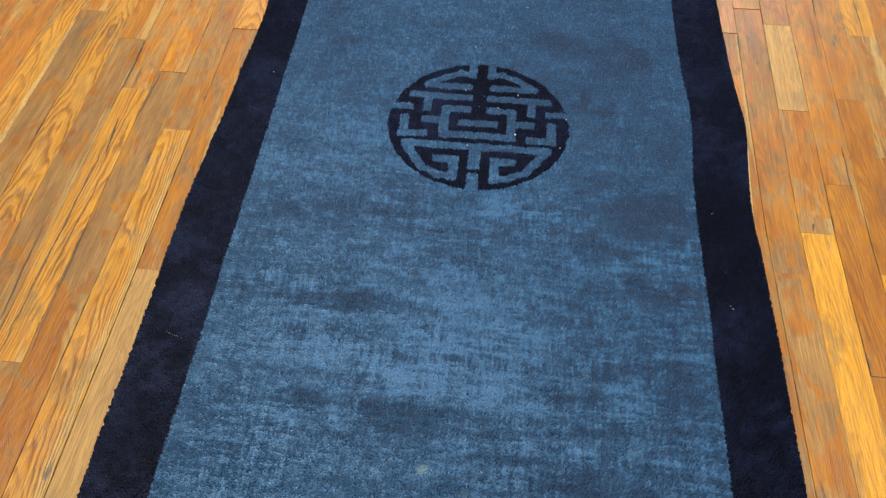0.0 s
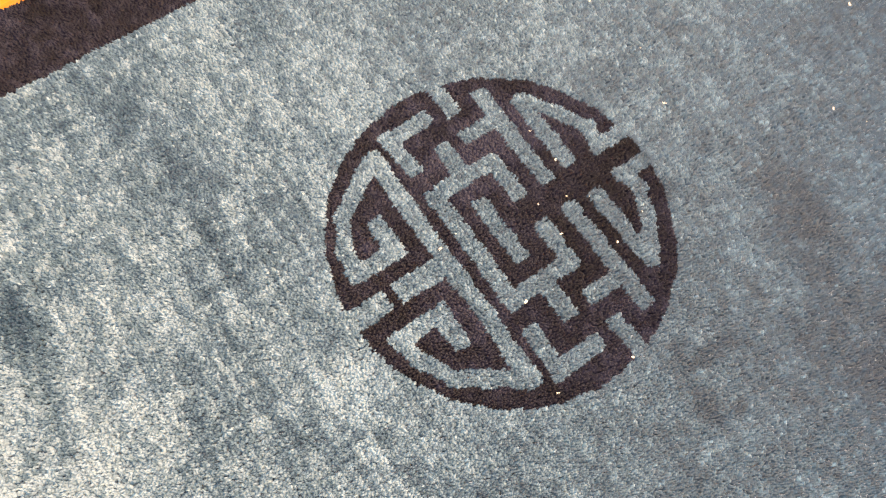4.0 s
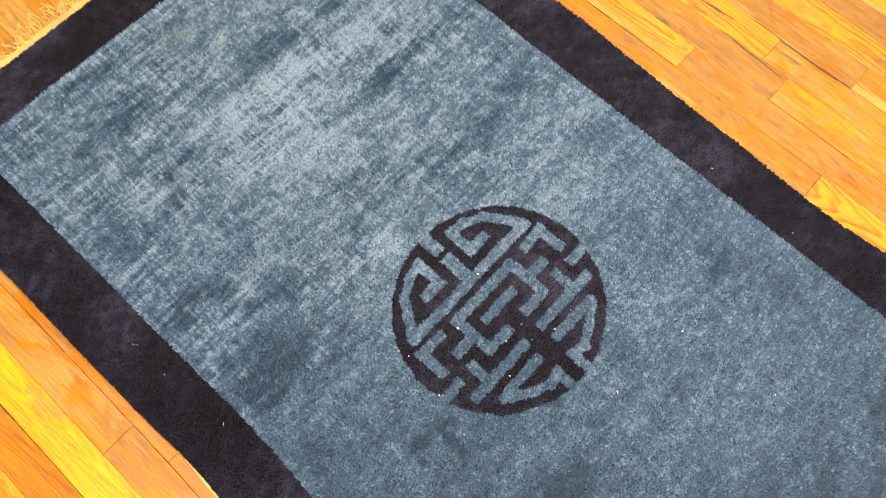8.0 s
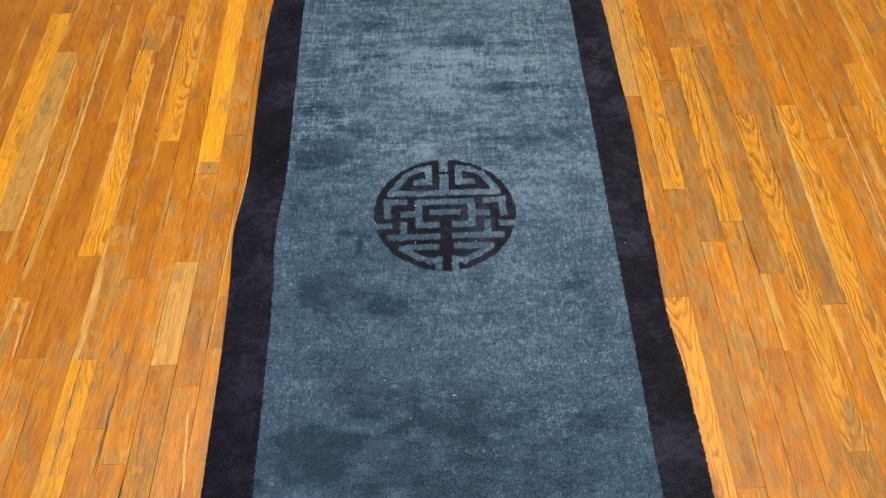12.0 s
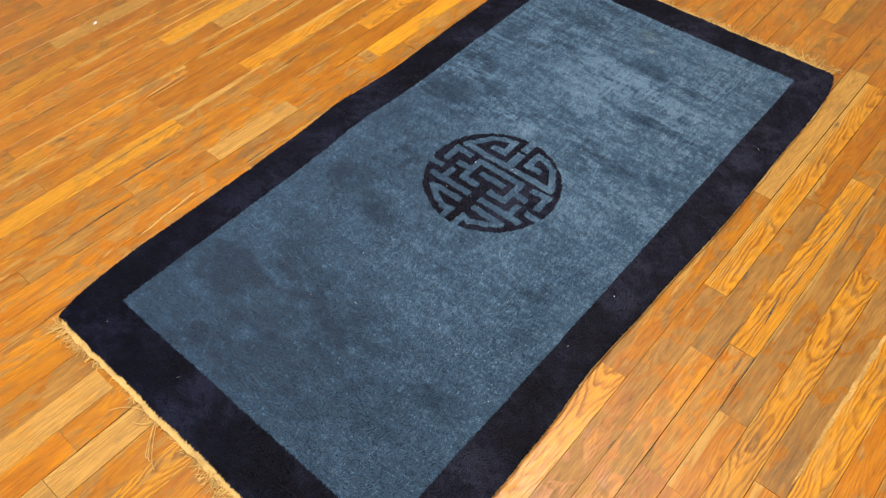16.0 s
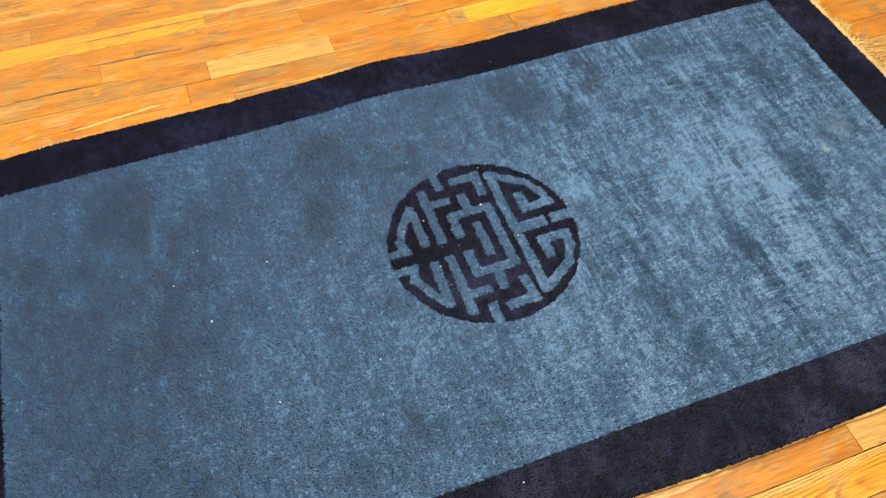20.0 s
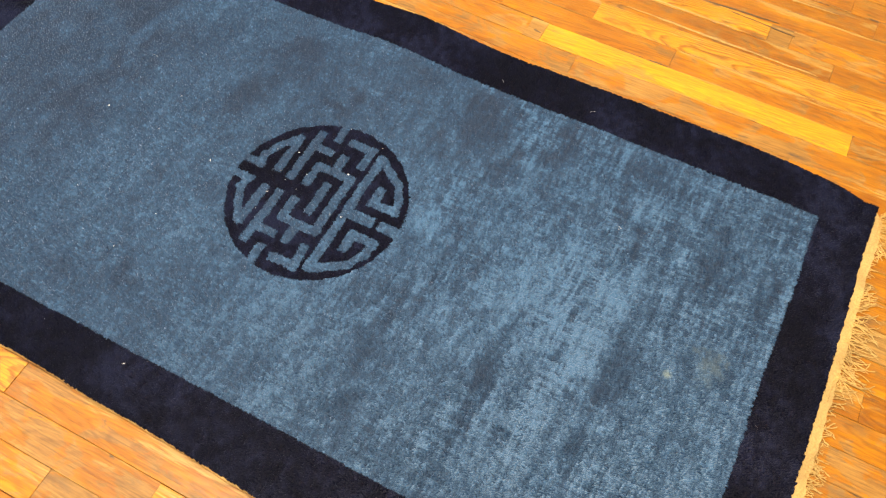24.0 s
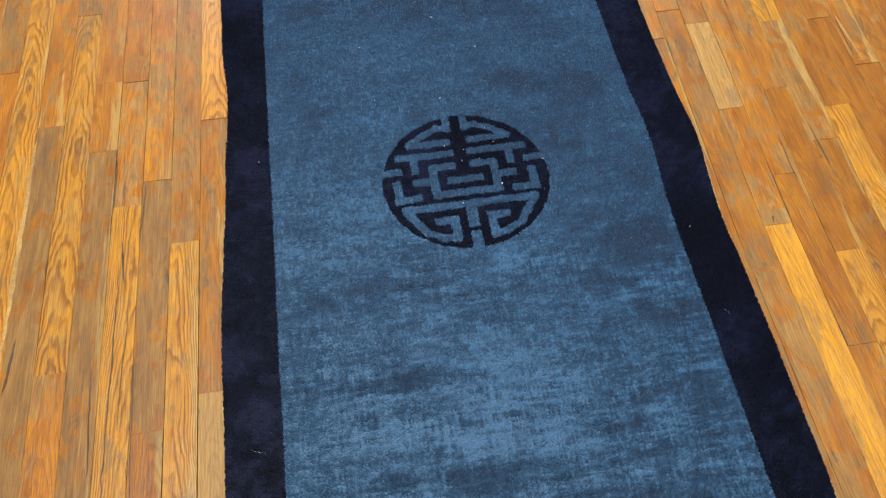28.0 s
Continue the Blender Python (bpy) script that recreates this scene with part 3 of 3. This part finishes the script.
# flat-woven ends and their knotted fringe
for end in (1, -1):
    r = random.Random(5 + end)
    bm = bmesh.new()
    inner, outer = [], []
    for x in np.linspace(-0.452, 0.452, 180):
        y = end * float(end_y(x, end, True))
        ragged = (0.012 if end > 0 else 0.015) + 0.006 * float(fractal(x * 40, 0.0, 101 + end, 3)) + r.uniform(-0.001, 0.001)
        taper = min(1.0, (0.455 - abs(x)) / 0.02)
        a = [bm.verts.new((x, y - end * 0.004, z)) for z in (0.0015, 0.0085)]
        b = [bm.verts.new((x, y + end * ragged * taper, z)) for z in (0.0008, 0.0042)]
        inner.append(a), outer.append(b)
    for i in range(len(inner) - 1):
        (a0, a1), (b0, b1), (c0, c1), (d0, d1) = inner[i], inner[i + 1], outer[i], outer[i + 1]
        bm.faces.new((a1, b1, d1, c1)), bm.faces.new((c1, d1, d0, c0)), bm.faces.new((a0, c0, d0, b0)), bm.faces.new((a0, b0, b1, a1))
    bm.faces.new((inner[0][0], inner[0][1], outer[0][1], outer[0][0]))
    bm.faces.new((inner[-1][0], outer[-1][0], outer[-1][1], inner[-1][1]))
    bmesh.ops.recalc_face_normals(bm, faces=bm.faces)
    part("end_webbing", bm, cotton, rug, "narrow cream flat-woven end, ragged along the pile")
    bm = bmesh.new()
    x = -0.45
    while x < 0.45:
        cluster = float(fractal(x * 9 + 7, 0.0, 111 + end, 3))
        y = end * (float(end_y(x, end, True)) + 0.010)
        length = (0.014 + (0.024 if end > 0 else 0.038) * max(0.0, cluster - 0.25) / 0.5) * r.uniform(0.55, 1.2)
        ang = r.gauss(0.40 * math.sin(x * 31) + 0.25, 0.28)
        px, py, pts = x, y, []
        for k in range(8):
            u = k / 7
            pts.append((px, py, 0.0034 * (1 - u) ** 2 + 0.0009 + r.uniform(0, 0.0018)))
            ang += r.gauss(0, 0.24)
            px, py = px + math.sin(ang) * length / 7, py + end * math.cos(ang) * length / 7
        tube(bm, pts, r.uniform(0.00045, 0.00095), 4)
        x += r.uniform(0.0010, 0.0026) * (1.8 if cluster < 0.42 else 1.0)
    part("fringe", bm, cotton_aged, rug, "short cream cotton fringe, thin and tangled", "stuff")

for k, (x, y, dx, dy, bend) in enumerate(((0.12, 0.90, 0.07, 0.045, -0.02), (0.10, 0.90, 0.035, 0.03, 0.01), (0.10, 0.90, -0.06, 0.055, 0.035), (0.10, 0.90, -0.05, 0.05, 0.05), (0.095, 0.90, -0.075, 0.06, 0.03))):
    bm = bmesh.new()
    tube(bm, [(x + dx * u - bend * 4 * u * (1 - u) * 0.3, y + dy * u + bend * 4 * u * (1 - u) * 0.5, 0.0035 * (1 - u) + 0.0012) for u in np.linspace(0, 1, 9)], 0.0008, 5)
    part("loose_thread", bm, cotton, rug, "long loose cream warp thread")

# ---- floor boards ----
PITCH, FIRST = 0.05715, 0.4967
JOINTS = {-1: (0.329,), 0: (-0.282, 0.415), 1: (-0.836, -0.194, -0.158, 0.105, 0.365), 2: (-0.459, -0.079, 0.575), 3: (-0.27, 0.145, 0.50), 4: (-0.763, -0.006, 0.346), 5: (-0.665, -0.617, 0.08), 6: (-0.342, 0.338), 7: (-0.82, 0.185, 0.64),
          8: (-0.76, 0.696), 9: (-0.62, 0.0), 10: (0.154,), 11: (0.186,), 15: (0.101,), -2: (1.049,), -18: (0.242, -0.376, -0.958), -19: (-0.06, 0.665), -20: (0.096, -0.431), -21: (0.042, 0.375, -0.56), -22: (0.188, 0.38, -0.56),
          -23: (-0.30, 0.602), -24: (0.272, -0.56), -25: (-0.328,), -26: (0.442, -0.205), -27: (-0.207,)}
# boards that stand out: row, a place along it, kind
SPECIAL = {(1, -0.5): oak_pale, (1, 0.2): oak_raw, (1, 0.0): oak_varnished, (1, -0.175): oak_grey, (5, -0.64): oak_grey, (1, 0.6): oak_worn, (0, -0.5): oak_worn, (0, 0.0): oak_worn, (0, 0.6): oak_varnished, (2, -0.3): oak_deep, (2, 0.2): oak_worn, (2, 0.65): oak_varnished, (2, -0.7): oak_deep,
           (3, -0.5): oak_grain, (3, 0.0): oak_deep, (3, 0.3): oak_worn, (4, -0.4): oak_deep, (4, 0.1): oak_worn, (4, 0.6): oak_pale, (5, -0.3): oak_grain, (5, 0.3): oak_deep, (6, 0.0): oak_deep, (6, -0.6): oak_deep, (7, -0.3): oak_deep,
           (8, -0.2): oak_deep, (9, -0.3): oak_raw, (10, -0.3): oak_pale, (10, 0.5): oak_varnished, (-23, 0.1): oak_grain, (-23, -0.6): oak_varnished, (-25, 0.2): oak_grain, (-25, -0.6): oak_varnished, (-24, 0.0): oak_drab, (-24, 0.6): oak_varnished,
           (-22, -0.2): oak_drab, (-22, 0.28): oak_varnished, (-21, -0.2): oak_grain, (-21, 0.2): oak_worn, (-20, -0.2): oak_drab, (-20, 0.4): oak_worn, (-19, -0.4): oak_grain, (-19, 0.3): oak_worn, (-18, 0.0): oak_worn, (-18, -0.6): oak_raw, (-18, 0.5): oak_grain}


def bend(x, y):
    """East of the rug the boards run a little askew towards the north."""
    u = min(1.0, max(0.0, x / 0.5))
    return (0.006 + 0.033 * max(0.0, y + 0.2)) * u * u * (3 - 2 * u)


def board_mesh(x, y, length, width, g):
    """A strip board with eased edges, 18 mm thick, following the slight bend of its row."""
    e = 0.0005
    w, l = width / 2 - g, length / 2 - min(g, 0.0003)
    steps = max(1, round(length / 0.12)) if x > -0.1 else 1
    verts, flat, faces = [], [], []
    for i in range(steps + 1):
        v = l * (2 * i / steps - 1)
        for u, z in ((-w, -0.018), (-w, -e), (-w + e, 0.0), (w - e, 0.0), (w, -e), (w, -0.018)):
            verts.append((u + bend(x + u, y + v), v, z))
            flat += (u, v, z)
    for i in range(steps):
        for k in range(6):
            j = (k + 1) % 6
            faces.append((6 * i + j, 6 * i + k, 6 * i + 6 + k, 6 * i + 6 + j))
    faces += [tuple(range(6)), tuple(6 * steps + k for k in range(5, -1, -1))]
    me = mesh_from("floor_board", verts, faces)
    me.attributes.new("board_place", "FLOAT_VECTOR", "POINT").data.foreach_set("vector", flat)
    return me


r = random.Random(11)
far_boards = []
for row in range(-54, 44):
    x = FIRST + PITCH * (row + 0.5)
    if x < X0 + 0.03 or x > X1 - 0.03:
        continue
    cuts = sorted(JOINTS.get(row, ()))
    low, high = (cuts[0], cuts[-1]) if cuts else (r.uniform(-0.4, 0.4),) * 2
    cuts = cuts or [low]
    while low > Y0:
        low -= r.uniform(0.45, 1.15)
        cuts.append(max(low, Y0))
    while high < Y1:
        high += r.uniform(0.45, 1.15)
        cuts.append(min(high, Y1))
    cuts = sorted(set(cuts))
    for a, b in zip(cuts, cuts[1:]):
        if b - a < 0.02:
            continue
        me = board_mesh(x, (a + b) / 2, b - a, PITCH, r.choice((0.0001, 0.0002, 0.0002, 0.0003, 0.0004, 0.0005, 0.0008)))
        deep = (x > 0.6 and a < 0.3) or (x > -0.45 and b < -0.80)
        m = r.choices((oak_deep, oak_varnished, oak_worn, oak_grain, oak_drab, oak_raw), (0.50, 0.22, 0.10, 0.10, 0.03, 0.05) if deep else (0.10, 0.38, 0.30, 0.12, 0.06, 0.04))[0]
        for (k, at), chosen in SPECIAL.items():
            if k == row and a < at < b:
                m = chosen
        if a > 0.6 and x < 0.5:
            m = r.choice((oak_worn, oak_worn, oak_raw, oak_drab, oak_varnished, oak_grey))
        sink = r.choice((0, 0, 0, 0, -0.0006, -0.0010))
        near_rug = -1.5 < x < 1.9 and a < 1.4 and b > -1.6
        if near_rug:
            ob = part("floor_board", me, m, floor)
            ob.location = (x, (a + b) / 2, sink)
        else:
            far_boards.append((x, (a + b) / 2, sink, me))
bm = bmesh.new()
for x, y, z, me in far_boards:
    start = len(bm.verts)
    bm.from_mesh(me)
    bm.verts.ensure_lookup_table()
    for v in bm.verts[start:]:
        v.co += Vector((x, y, z))
part("outer_boards", bm, oak_outer, floor, "", "stuff")

# long cracks along the grain, filled with dark dust: x, y from, y to, width, drift
CRACKS = [(-0.684, -0.56, -0.10, 0.0030, 0.006), (-0.643, -0.55, -0.29, 0.0026, -0.004), (-0.664, -0.42, -0.20, 0.0022, 0.008), (-0.675, -0.14, -0.04, 0.0045, -0.010), (0.834, -0.67, -0.52, 0.0032, 0.010),
          (0.646, 0.60, 0.70, 0.0026, 0.004), (0.927, 0.21, 0.34, 0.0030, 0.005), (0.747, -0.07, 0.04, 0.0022, -0.003), (0.68, 0.28, 0.40, 0.0020, 0.004), (0.585, -0.190, -0.172, 0.006, 0.004)]
CRACKS += [(0.700, 0.40, 0.60, 0.0050, 0.010), (0.646, 0.58, 0.75, 0.0050, 0.006), (0.848, -0.63, -0.46, 0.0040, -0.006), (0.668, -0.10, 0.02, 0.0035, 0.004), (0.785, 0.32, 0.60, 0.0024, 0.008), (-0.862, -0.33, -0.22, 0.0060, 0.010),
           (-0.702, -0.02, 0.16, 0.0030, 0.004), (-0.642, -0.02, 0.09, 0.0026, 0.003), (-0.715, -0.50, -0.30, 0.0036, -0.008)]
# pale raw wood where a board's edge has split away
SLIVERS = [(-0.876, -0.33, 0.24, 0.0110, 0.010), (0.936, 0.19, 0.34, 0.0070, -0.006), (1.012, -0.62, 0.10, 0.0120, 0.004), (0.942, -0.74, -0.05, 0.0090, 0.006), (0.532, 0.47, 0.64, 0.0080, -0.014), (0.795, -0.58, -0.10, 0.0070, 0.008),
           (0.742, -0.74, -0.32, 0.0070, 0.006), (1.16, -0.40, 0.15, 0.0090, 0.005), (-1.03, -0.30, 0.10, 0.0060, 0.008)]


def strip(x, ya, yb, width, drift, k, rise):
    """A long thin ragged strip let into the boards, narrowing to both ends."""
    bm = bmesh.new()
    count = max(8, int((yb - ya) / 0.012))
    sides = []
    for i in range(count + 1):
        u = i / count
        y = ya + (yb - ya) * u
        mid = x + drift * (u - 0.5) + 0.0022 * (float(fractal(y * 40, k * 3.1, 131, 3)) - 0.5) * 2
        half = 0.40 * width * (math.sin(math.pi * u) ** 0.5) * (0.25 + 1.3 * float(fractal(y * 70, k * 7.7, 137, 3))) + 0.0001
        sides.append([bm.verts.new((mid + s * half, y, z)) for s, z in ((-1, -0.002), (-1, rise), (1, rise), (1, -0.002))])
    for a, b in zip(sides, sides[1:]):
        for i in range(4):
            bm.faces.new((a[i], b[i], b[(i + 1) % 4], a[(i + 1) % 4]))
    bm.faces.new(sides[0])
    bm.faces.new(sides[-1][::-1])
    bmesh.ops.recalc_face_normals(bm, faces=bm.faces)
    return bm


for k, row in enumerate(CRACKS):
    part("crack", strip(*row, k, 0.00045), crack_dust, floor, "dark split along the grain of a board")
for k, row in enumerate(SLIVERS):
    part("split_edge", strip(*row, k + 40, 0.00030), sliver, floor, "pale raw wood along a split board edge")

# ---- small things ----
# fine pale fibres on the pile: x, y, length, turn
for k, (x, y, size, turn) in enumerate(((-0.432, -0.500, 0.030, -40), (0.409, -0.180, 0.010, 60), (0.422, -0.367, 0.012, 100), (0.193, -0.508, 0.009, 85), (0.138, 0.814, 0.008, 20), (0.364, 0.827, 0.008, 150), (-0.047, -0.821, 0.008, 40))):
    bm = bmesh.new()
    tube(bm, [(size * (u - 0.5), 0.35 * size * u * u * (-1) ** k, 0.0006 * math.sin(3 * u)) for u in np.linspace(0, 1, 6)], 0.00018, 4)
    ob = part("lint_hair", bm, lint_white, None)
    ob.matrix_world = pose(x, y, PILE + 0.0014, 0, 0, turn)
    tagged(ob, "fine curved pale fibre caught on the rug's pile", "lint", "lint fibres on the rug")


def crumb(name, x, y, z, size, material, label, category, group=""):
    rr = random.Random(int(x * 10000) + 7)
    bm = bmesh.new()
    bmesh.ops.create_icosphere(bm, subdivisions=1, radius=size)
    for v in bm.verts:
        v.co = Vector((v.co.x * 1.5, v.co.y * 0.8, v.co.z * 0.5)) * rr.uniform(0.7, 1.3)
    ob = part(name, bm, material, None)
    ob.matrix_world = pose(x, y, z, 0, 0, rr.uniform(0, 180))
    return tagged(ob, label, category, group)


SPECKS = [(0.144, -0.036), (0.035, 0.042), (-0.03, 0.085), (0.02, 0.088), (-0.16, 0.23), (0.08, 0.354), (0.191, -0.506), (0.377, -0.592), (-0.247, 0.253), (0.207, 0.322), (0.109, 0.372), (-0.02, 0.215), (-0.02, -0.04), (0.42, -0.3), (-0.41, 0.1), (0.06, 0.12), (-0.017, -0.669)]
SPECKS += [(0.138, 0.423), (0.142, 0.467), (0.085, 0.508), (-0.005, 0.461), (-0.005, 0.343), (0.143, 0.460), (-0.003, 0.461), (-0.084, 0.237), (0.071, 0.081), (0.070, -0.025), (0.007, 0.070), (0.198, -0.507), (-0.414, 0.496), (-0.407, 0.263), (0.152, -0.051), (-0.134, -0.137), (-0.069, 0.083), (-0.363, 0.462), (-0.176, 0.390), (-0.324, 0.186), (-0.001, 0.042), (-0.015, -0.061), (0.092, 0.007), (0.164, 0.023)]
for k, (x, y) in enumerate(SPECKS):
    crumb("lint_speck", x, y, PILE + 0.0008, 0.0007 + 0.0004 * (k % 3), lint_white, "tiny white lint speck caught on the rug's pile", "lint", "lint specks on the rug")
crumb("paper_scrap", 1.347, 0.231, 0.0015, 0.006, lint_white, "small torn white paper scrap on the oak floor", "paper")
